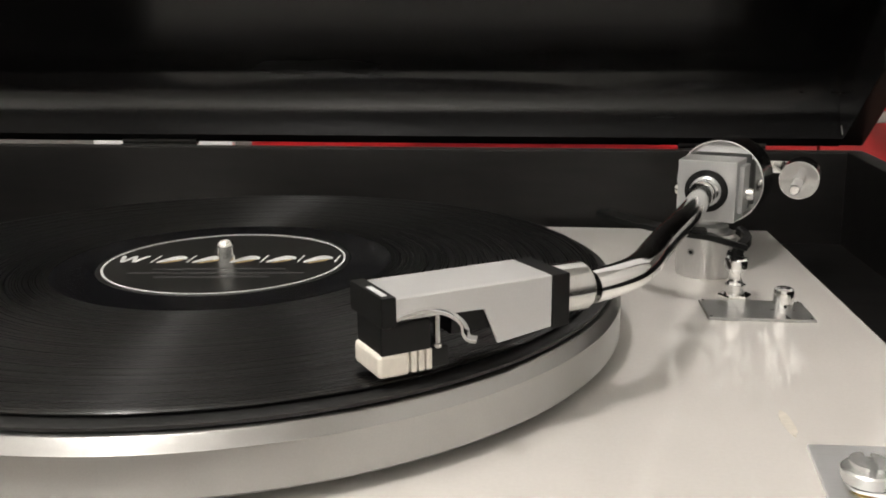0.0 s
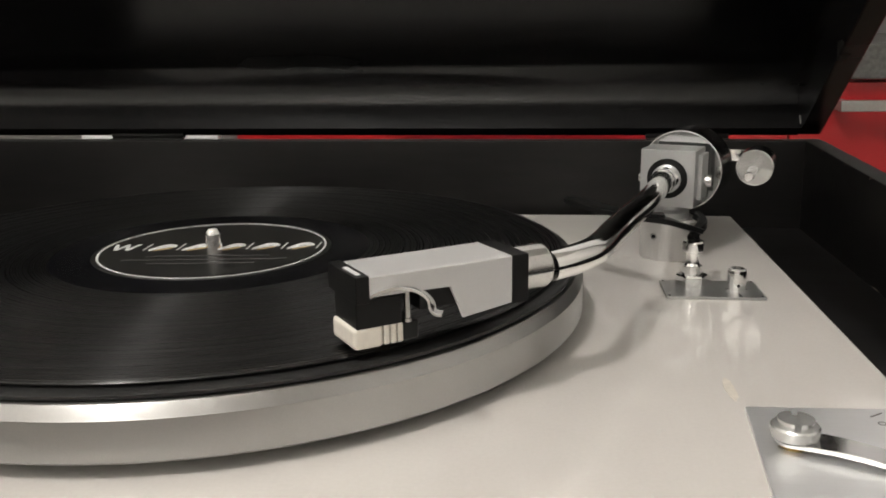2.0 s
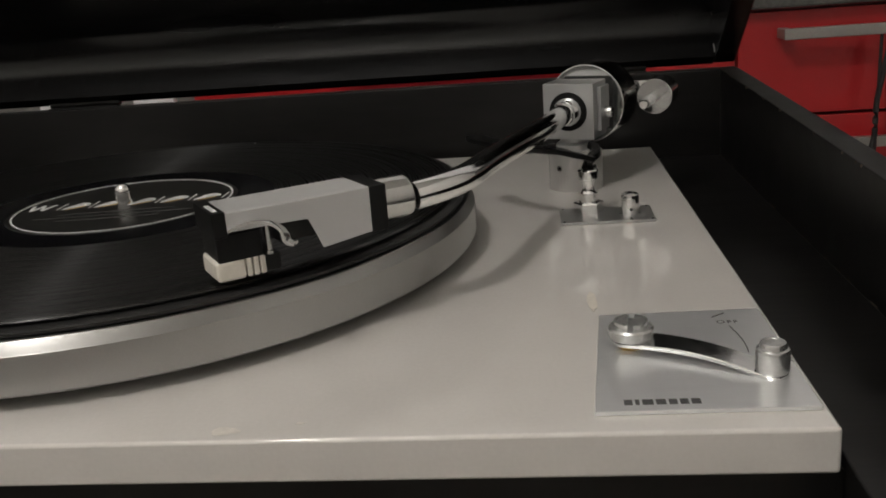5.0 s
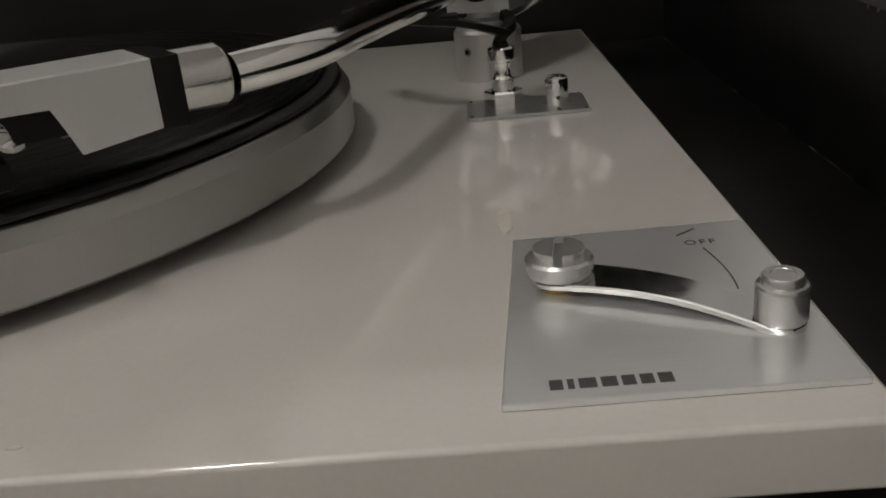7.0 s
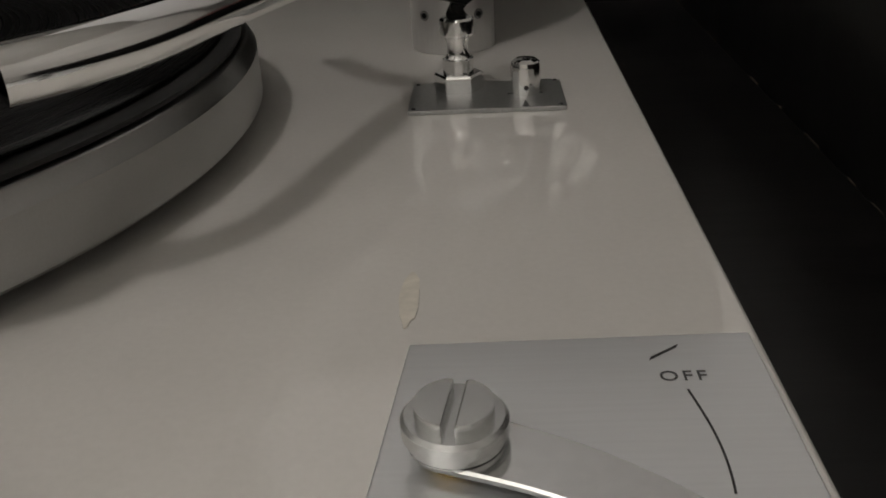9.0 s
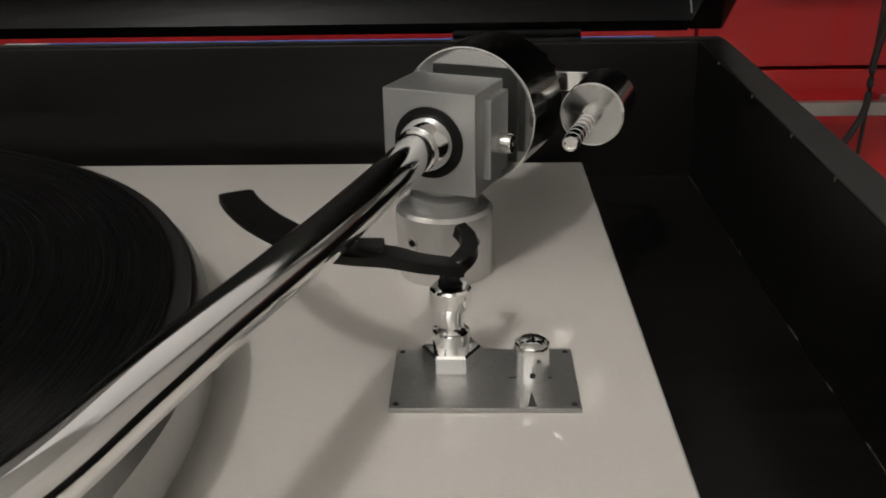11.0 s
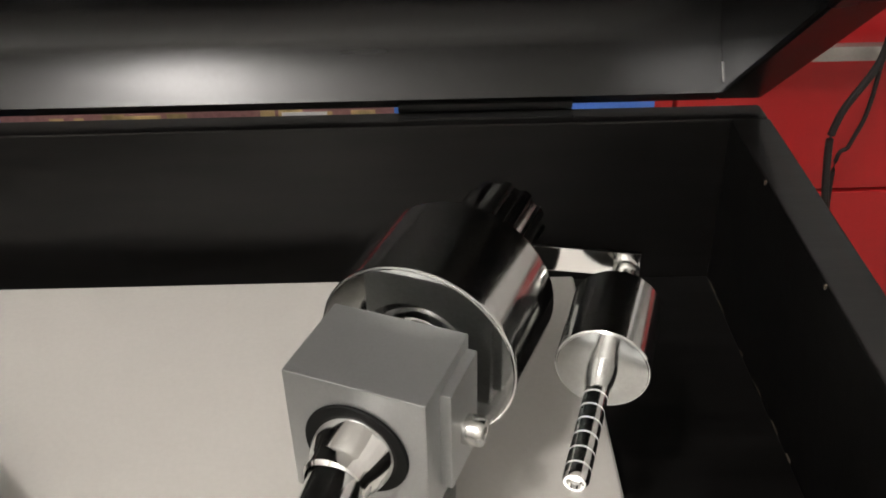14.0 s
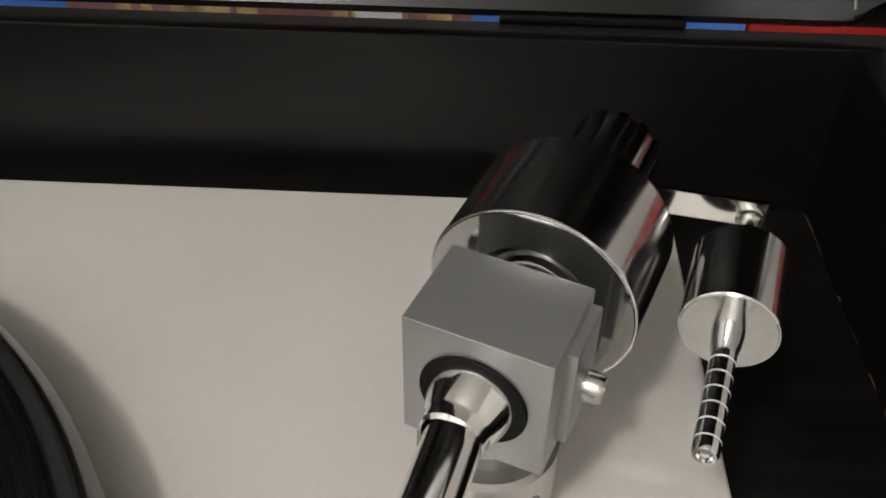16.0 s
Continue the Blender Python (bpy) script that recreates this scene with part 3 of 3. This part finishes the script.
def headshell():
    h = thing("headshell", (0, 0, 0), "white box headshell with black cartridge and cream stylus guard", "headshell")
    o = Vector((0.1245, -0.0912, 0.0502))        # middle of the rear top edge
    ang = 34.5
    m = Matrix.Translation(o) @ pose(0, 0, 0, 0, 0, ang)
    # local x: towards the arm, y: to its left, z up; the shell is an upside-down trough
    W2, Ln = 0.0105, 0.0485
    side = [(-Ln, 0), (0, 0), (0, -0.0150), (-0.0176, -0.0170), (-0.0216, -0.0062), (-Ln, -0.0060)]

    def wall(y0, y1):
        up = Matrix(((1, 0, 0, 0), (0, 0, 1, 0), (0, 1, 0, 0), (0, 0, 0, 1)))
        return prism(side, y0, y1, 0.0003, m=m @ up)
    part("shell_side", wall(-W2, -W2 + 0.0012), SHELLWHITE, h)
    part("shell_side", wall(W2 - 0.0012, W2), SHELLWHITE, h)
    part("shell_top", block((-Ln, -W2 + 0.0003, -0.0012), (0.0, W2 - 0.0003, 0.0001), 0.0003, m=m), SHELLWHITE, h)
    part("shell_core", block((-0.0315, -W2 + 0.0013, -0.0125), (-0.001, W2 - 0.0013, -0.0013), m=m), BLACKPLASTIC, h, "black inner carrier")
    part("rear_plate", block((0.0001, -W2 - 0.0002, -0.0155), (0.0060, W2 + 0.0002, 0.0001), 0.0004, m=m), BLACKPLASTIC, h, "black rear plate", smooth=True)
    part("lock_collar", lathe([(0.0066, 0.0058), (0.0075, 0.0064), (0.0075, 0.0172), (0.0066, 0.0186), (0.0043, 0.0189)], 48, flutes=16, depth=0.00015,
                              m=m @ Matrix.Translation((0, 0, -0.0078)) @ pose(0, 0, 0, 0, 90, 0)), STEEL, h, "satin locking collar", smooth=True)
    front = part("front_block", block((-Ln - 0.0038, -W2 - 0.0002, -0.0075), (-Ln + 0.0005, W2 + 0.0002, 0.0006), 0.0004, m=m), BLACKPLASTIC, h, "black front cap", smooth=True)
    part("badge_bar", block((-Ln - 0.0028, -W2 + 0.002, 0.0006), (-Ln - 0.0012, W2 - 0.009, 0.0008), m=m), SILVERINK, front, "silver bar of print")
    cart = part("cartridge", block((-Ln - 0.0030, -0.0082, -0.0160), (-Ln + 0.0115, 0.0082, -0.0072), 0.0005, m=m), BLACKPLASTIC, h, "black cartridge body", smooth=True)
    part("cartridge_rear", block((-Ln + 0.0115, -0.0082, -0.0215), (-Ln + 0.0170, 0.0078, -0.0158), 0.0006, m=m), BLACKPLASTIC, h, smooth=True)
    g = bmesh.new()
    block((-Ln - 0.0040, -0.0085, -0.0222), (-Ln + 0.0055, 0.0085, -0.0155), 0.0014, 3, m=m, bm=g)
    for k in range(3):
        x = -Ln + 0.0056 + k * 0.0022
        block((x, -0.0083, -0.0218), (x + 0.0019, 0.0083, -0.0157), 0.0005, m=m, bm=g)
    part("stylus_guard", g, CREAM, h, "cream ribbed stylus guard", smooth=True)
    part("mounting_screw", lathe([(0, -0.0160), (0.0014, -0.0160), (0.0014, -0.0150), (0.0010, -0.0148), (0.0010, -0.0012), (0, -0.0012)], 16, m=m @ Matrix.Translation((-Ln + 0.0138, -0.0072, 0))), STEEL, h, "thin steel screw", smooth=True)
    lift = smooth_path([m @ Vector(p) for p in ((-Ln + 0.001, -0.0092, -0.0060), (-Ln + 0.004, -0.0112, -0.0042), (-Ln + 0.008, -0.0140, -0.0030), (-Ln + 0.012, -0.0170, -0.0036), (-Ln + 0.0150, -0.0190, -0.0062), (-Ln + 0.0160, -0.0200, -0.0098), (-Ln + 0.0180, -0.0215, -0.0104))], 5)
    part("finger_lift", sweep(lift, 0.0016, 0.0005, square=True, scale=lambda t: 0.8 + 0.5 * t), CHROME, h, "curved chrome finger lift", smooth=True)
    # stylus assembly under the guard
    part("stylus", lathe([(0, -0.0245), (0.0005, -0.0230), (0.0009, -0.0200)], 10, m=m @ Matrix.Translation((-Ln + 0.008, 0, 0))), STEEL, h)
    return h


tonearm()
side_weight()
headshell()

# ---- arm rest, lift bar and their plate ----


def small_plate():
    p = thing("lift_plate", (0, 0, 0), "small satin metal plate screwed to the deck", "plate")
    part("plate", prism([(0.1950, 0.0208), (0.2380, 0.0208), (0.2380, 0.0473), (0.1950, 0.0473)], 0.0001, 0.0013, 0.0002), SATIN, p)
    bm = bmesh.new()
    prism([(0.2261, 0.0216), (0.2281, 0.0216), (0.2272, 0.0276)], 0.0013, 0.0014, bm=bm)
    part("pointer_mark", bm, INK, p, "black pointer mark")
    for x, y in ((0.1965, 0.0224), (0.2365, 0.0224), (0.1965, 0.0457), (0.2365, 0.0457)):
        part("rivet", lathe([(0, 0.0017), (0.0005, 0.0016), (0.0007, 0.0013)], 12, m=Matrix.Translation((x, y, 0))), INK, p, "tiny dark rivet")
    for x, y in ((0.223, 0.0336), (0.2316, 0.0336)):
        part("scale_dot", block((x - .0007, y - .0002, 0.0013), (x + .0007, y + .0002, 0.0014)), INK, p)
    k = thing("height_dial", (0.2276, 0.0348, 0.0013), "small fluted chrome dial on the lift plate", "dial")
    part("knob_body", lathe([(0, 0), (0.0043, 0), (0.0043, 0.0074), (0.0040, 0.0088), (0.0030, 0.0096), (0, 0.0099)], 48, flutes=12, depth=0.00012), CHROME, k, smooth=True)
    part("knob_hole", lathe([(0.0007, 0), (0.0007, 0.0001), (0, 0.0001)], 12, m=Matrix.Translation((0, -0.0043, 0.0024)) @ pose(0, 0, 0, 90, 0, 0)), INK, k, "tiny set-screw hole")
    r = thing("arm_rest", (0.2087, 0.0407, 0.0013), "chrome arm rest post with black lift bar and clip", "arm rest")
    part("nut", lathe([(0.0030, 0), (0.0068, 0), (0.0071, 0.0004), (0.0071, 0.0044), (0.0066, 0.0050), (0.0030, 0.0051)], 6), CHROME, r, "chrome hexagon nut")
    part("post", lathe([(0.0044, 0.0049), (0.0044, 0.0090), (0.0036, 0.0092), (0.0032, 0.0100), (0.0030, 0.0108), (0.0030, 0.0135), (0.0034, 0.0144), (0.0034, 0.0156)], 32), CHROME, r, smooth=True)
    part("post_collar", lathe([(0.0034, 0.0154), (0.0046, 0.0156), (0.0049, 0.0164), (0.0049, 0.0200), (0.0044, 0.0206), (0.0030, 0.0207)], 32, flutes=8, depth=0.0002), CHROME, r, "fluted chrome collar", smooth=True)
    yoke = smooth_path([(0, 0, 0.0200), (0.0001, 0.0001, 0.0228), (0.0010, 0.0003, 0.0250), (0.0030, 0.0014, 0.0266), (0.0044, 0.0044, 0.0278), (0.0040, 0.0080, 0.0292), (0.0020, 0.0106, 0.0304)], 5)
    part("clip", sweep(yoke, 0.0021, 0.0019, square=True, scale=lambda t: 1.3 - 0.5 * t), BLACKPLASTIC, r, "black curved arm clip", smooth=True)
    bar = smooth_path([(0.0010, 0.0000, 0.0255), (-0.0060, -0.0045, 0.0285), (-0.0130, -0.0065, 0.0310), (-0.0240, -0.0080, 0.0330), (-0.0345, -0.0030, 0.0340), (-0.0440, 0.0060, 0.0345), (-0.0510, 0.0165, 0.0345), (-0.0545, 0.0235, 0.0345)], 6)
    part("lift_bar", sweep(bar, 0.0044, 0.0014, square=True), BLACKPLASTIC, r, "black curved lift bar", smooth=True)
    part("bar_pad", block((-0.0205, -0.0092, 0.0326), (-0.0145, -0.0036, 0.0346), 0.0004), RUBBER, r, "raised pad on the bar", smooth=True)


small_plate()

# ---- power switch plate with its lever ----


def switch():
    p = thing("switch_plate", (0, 0, 0), "brushed metal switch plate lettered OFF on the deck", "plate")
    part("plate", prism([(0.1976, -0.1667), (0.2558, -0.1662), (0.2558, -0.0952), (0.2037, -0.0966)], 0.0001, 0.0014, 0.00025), PLATE, p)
    bm = bmesh.new()
    prism([(0.2395, -0.1025), (0.2398, -0.1017), (0.2444, -0.0984), (0.244, -0.0992)], 0.0014, 0.0015, bm=bm)
    part("tick_mark", bm, INK, p, "black tick")
    arc = [Vector((0.2436 + 0.0017 * math.sin(t * math.pi * 0.72), -0.11 - 0.0212 * t, 0.00142)) for t in [k / 16 for k in range(17)]]
    part("dial_arc", sweep(arc, 0.00016, 0.00006, square=True), INK, p, "thin curved line")
    # the maker's name as plain dark bars
    x = 0.2057
    for w in (0.0022, 0.0011, 0.0029, 0.0026, 0.0022, 0.0022, 0.0024):
        part("name_bar", block((x, -0.1632, 0.0014), (x + w, -0.1602, 0.0015)), INKSOFT, p, "small dark bar of print")
        x += w + 0.00075
    for word, x, y, size in (("OFF", 0.2436, -0.1078, 0.0034), ("MAX", 0.2520, -0.1385, 0.0034)):
        cu = bpy.data.curves.new("lettering", "FONT")
        cu.body, cu.size, cu.align_x, cu.extrude = word, size, "CENTER", 0.00004
        cu.space_character = 1.25
        tmp = bpy.data.objects.new("lettering", cu)
        me = bpy.data.meshes.new_from_object(tmp)
        bpy.data.objects.remove(tmp)
        ob = new("lettering", me)
        me.materials.clear()
        me.materials.append(INKSOFT)
        ob.location = (x, y, 0.00146)
        ob.parent = p
        tagged(ob, "printed capitals " + word)
    lv = thing("switch_lever", (0, 0, 0), "polished curved switch lever with slotted screw and knurled knob", "lever")
    hub = Vector((0.2116, -0.1232, 0.0014))
    knob = Vector((0.2478, -0.1468, 0.0014))
    part("bush", lathe([(0, 0), (0.0042, 0), (0.0042, 0.0018), (0, 0.0018)], 32, m=Matrix.Translation(hub)), BRASS, lv, "tarnished brass bush", smooth=True)
    d = (knob - hub)
    side = Vector((-d.y, d.x, 0)).normalized()
    bm = bmesh.new()
    n = 40
    rows = []
    for i in range(n + 1):
        t = -0.135 + 1.235 * (0.5 - 0.5 * math.cos(math.pi * i / n))
        c = hub + d * t + side * (0.0024 * math.sin(math.pi * min(max(t, 0), 1)))
        ends = math.sqrt(max(0.02, 1 - (min(t, 0) / 0.137) ** 2)) * math.sqrt(max(0.02, 1 - (max(t - 1, 0) / 0.101) ** 2))
        w = (0.0062 - 0.0017 * t - 0.0004 * math.sin(math.pi * t)) * ends
        z = 0.0034 - 0.0016 * t + 0.0009 * math.sin(math.pi * min(max(t, 0), 1))
        th = 0.0007
        rows.append([bm.verts.new((c + side * w * k).to_tuple()[:2] + (z + dz,)) for k, dz in ((-0.9, -th), (0.9, -th), (1, th * 0.6), (0.93, th), (-0.93, th), (-1, th * 0.6))])
    for a, b in zip(rows, rows[1:]):
        for k in range(6):
            bm.faces.new((a[k], a[(k + 1) % 6], b[(k + 1) % 6], b[k]))
    bm.faces.new(rows[0][::-1])
    bm.faces.new(rows[-1])
    part("arm", bm, SOFTCHROME, lv, "polished curved arm", smooth=True)
    part("hub_ring", lathe([(0, 0.0030), (0.0064, 0.0030), (0.0064, 0.0040), (0.0069, 0.0042), (0.0069, 0.0060), (0.0064, 0.0066), (0, 0.0067)], 48, m=Matrix.Translation(hub)), LEVERSTEEL, lv, smooth=True)
    bm = bmesh.new()
    for sgn in (1, -1):
        pts = [(0.0051 * math.cos(a), 0.0051 * math.sin(a)) for a in [math.asin(0.16) + (math.pi - 2 * math.asin(0.16)) * k / 20 for k in range(21)]]
        pts = [(x, y * sgn) for x, y in pts]
        if sgn < 0:
            pts = pts[::-1]
        prism(pts, 0.0064, 0.0084, 0.0003, bm=bm, m=Matrix.Translation(hub) @ pose(0, 0, 0, 0, 0, 82))
    part("slotted_screw", bm, LEVERSTEEL, lv, "slotted steel screw head")
    kb = part("knob", lathe([(0, 0.0012), (0.0043, 0.0012), (0.0046, 0.0018), (0.0046, 0.0074)], 96, m=Matrix.Translation(knob), flutes=48, depth=0.00007), LEVERSTEEL, lv, "knurled steel knob", smooth=True)
    part("cap", lathe([(0.00462, 0.0073), (0.00462, 0.0077), (0.0044, 0.0081), (0.0038, 0.0083), (0.0037, 0.0094), (0.0034, 0.0099), (0.0022, 0.0099), (0.0021, 0.0098), (0, 0.0099)], 48, m=Matrix.Translation(knob)), LEVERSTEEL, kb, "turned steel cap", smooth=True)
    return p


switch()

# ---- behind the box: red drawers, worktop, cables, printed sleeve ----


def red_drawers():
    x0, x1, y0, y1, ztop = -0.193, 1.25, 0.60, 1.10, 0.058
    c = thing("drawer_cabinet", (0, 0, 0), "glossy red drawer cabinet with grey bar handles", "cabinet")
    part("carcass", block((x0, y0 + 0.018, -0.95), (x1, y1, ztop), 0.001), RED, c)
    levels = [(ztop - 0.003, -0.0515), (-0.0545, -0.205), (-0.208, -0.37), (-0.373, -0.60), (-0.603, -0.90)]
    xs = [x0, 0.395, 0.82, x1]
    for a, b in zip(xs, xs[1:]):
        for hi, lo in levels:
            f = part("drawer_front", block((a + 0.0012, y0, lo), (b - 0.0012, y0 + 0.018, hi), 0.0015), RED, c, smooth=True)
            zc = 0.033 if hi > 0 else (-0.080 if hi > -0.1 else hi - 0.10)
            hx0, hx1 = (a + 0.040, min(a + 0.165, b - 0.05)) if a > x0 else (a + 0.17, b - 0.17)
            g = bmesh.new()
            block((hx0, y0 - 0.030, zc - 0.0055), (hx1, y0 - 0.021, zc + 0.0055), 0.0012, bm=g)
            block((hx0, y0 - 0.024, zc - 0.005), (hx0 + 0.010, y0, zc + 0.005), 0.001, bm=g)
            block((hx1 - 0.010, y0 - 0.024, zc - 0.005), (hx1, y0, zc + 0.005), 0.001, bm=g)
            part("bar_handle", g, GREYMETAL, f, "grey metal bar handle", smooth=True)
    w = tagged(part("worktop", block((x0 - 0.01, y0 - 0.015, ztop + 0.0005), (x1, y1 + 0.05, ztop + 0.035), 0.002), COUNTER), "dark grey worktop over the red drawers", "worktop")
    return c


def wall_reflector():
    # Unseen, added: reflects as a bright rectangle in the deck, brightens plate and lever.
    c = thing("wall_reflector", (0, 0, 0), "unseen white block added as a bright reflection above the red drawers", "cabinet")
    part("carcass", block((-0.16, 0.94, 0.42), (1.20, 1.199, 1.55), 0.002), PAPERWHITE, c)
    for a, b in ((-0.158, 0.1785), (0.1815, 0.518), (0.521, 0.858), (0.861, 1.198)):
        part("reflector_panel", block((a, 0.922, 0.422), (b, 0.939, 1.548), 0.002), PAPERWHITE, c)


def cables():
    for k, pts in enumerate((((0.535, 0.56, 0.03), (0.524, 0.56, -0.035), (0.522, 0.56, -0.08), (0.502, 0.56, -0.125), (0.503, 0.56, -0.17), (0.53, 0.56, -0.33), (0.54, 0.56, -0.60)),
                             ((0.53, 0.575, 0.03), (0.528, 0.57, -0.05), (0.527, 0.57, -0.12), (0.520, 0.57, -0.15), (0.513, 0.57, -0.185), (0.54, 0.57, -0.40), (0.55, 0.57, -0.60)))):
        c = part("cable", sweep(smooth_path(pts, 8), 0.0028 - 0.0011 * k, 0.0028 - 0.0011 * k, 10), RUBBER, smooth=True)
        tagged(c, "black cable hanging before the red drawers", "cable", group="hanging cables")


def sleeve():
    s = thing("printed_box", (0, 0, 0), "flat printed box with blue border and gold pattern behind the player", "box")
    y = 0.36
    part("card", block((-0.034, y, -0.16), (0.318, y + 0.02, 0.016)), BLUE, s, "blue border")
    part("spine", block((-0.060, y, -0.16), (-0.0342, y + 0.02, 0.016)), PAPERWHITE, s, "white spine")
    part("picture", block((0.014, y - 0.0006, -0.16), (0.197, y, -0.004)), PRINTPLUM, s, "plum coloured picture")
    rnd = random.Random(21)
    x = 0.018
    while x < 0.188:
        w = rnd.uniform(0.003, 0.012)
        top = rnd.uniform(-0.0185, -0.0150)
        if rnd.random() < 0.6:
            part("pattern", prism([(x, -0.16), (x + w, -0.16), (x + w + rnd.uniform(-0.003, 0.004), top), (x + rnd.uniform(-0.003, 0.003), top)], 0.0006, 0.0010,
                                  m=Matrix.Translation((0, y, 0)) @ pose(0, 0, 0, 90, 0, 0)), PRINTBROWN, s, "gold pattern")
        x += w + rnd.uniform(0.001, 0.008)
    part("pale_patch", block((0.145, y - 0.0014, -0.16), (0.166, y - 0.0010, -0.017)), PAPERWHITE, s, "pale printed patch")
    for a, b in ((-0.345, -0.262), (-0.240, -0.195)):
        w = thing("white_card", (0, 0, 0), "white card standing behind the turntable box", "card", group="white cards")
        part("sheet", block((a, 0.55, -0.16), (b, 0.56, 0.030), 0.001), PAPERWHITE, w)
    return s


def stand():
    t = thing("stand", (0, 0, 0), "dark wooden stand under the turntable box", "stand")
    part("stand_top", block((-0.38, -0.25, -0.13), (0.32, 0.45, -0.1001), 0.002), BLACKWOOD, t)
    for x in (-0.36, 0.27):
        for y in (-0.22, 0.40):
            part("leg", block((x, y, -0.95), (x + 0.04, y + 0.04, -0.13), 0.002), BLACKWOOD, t)


def globe_lamp():
    l = thing("pendant_lamp", LAMP, "lit opal glass globe lamp hanging from the ceiling", "lamp")
    prof = [(GLOBE_R * math.sin(math.pi * k / 16), -GLOBE_R * math.cos(math.pi * k / 16)) for k in range(17)]
    part("globe", lathe(prof, 32), GLOW, l, "lit opal glass globe", smooth=True)
    part("cord", lathe([(0.003, GLOBE_R - 0.002), (0.003, 0.28)], 10), RUBBER, l)


red_drawers()
wall_reflector()
cables()
sleeve()
stand()
globe_lamp()
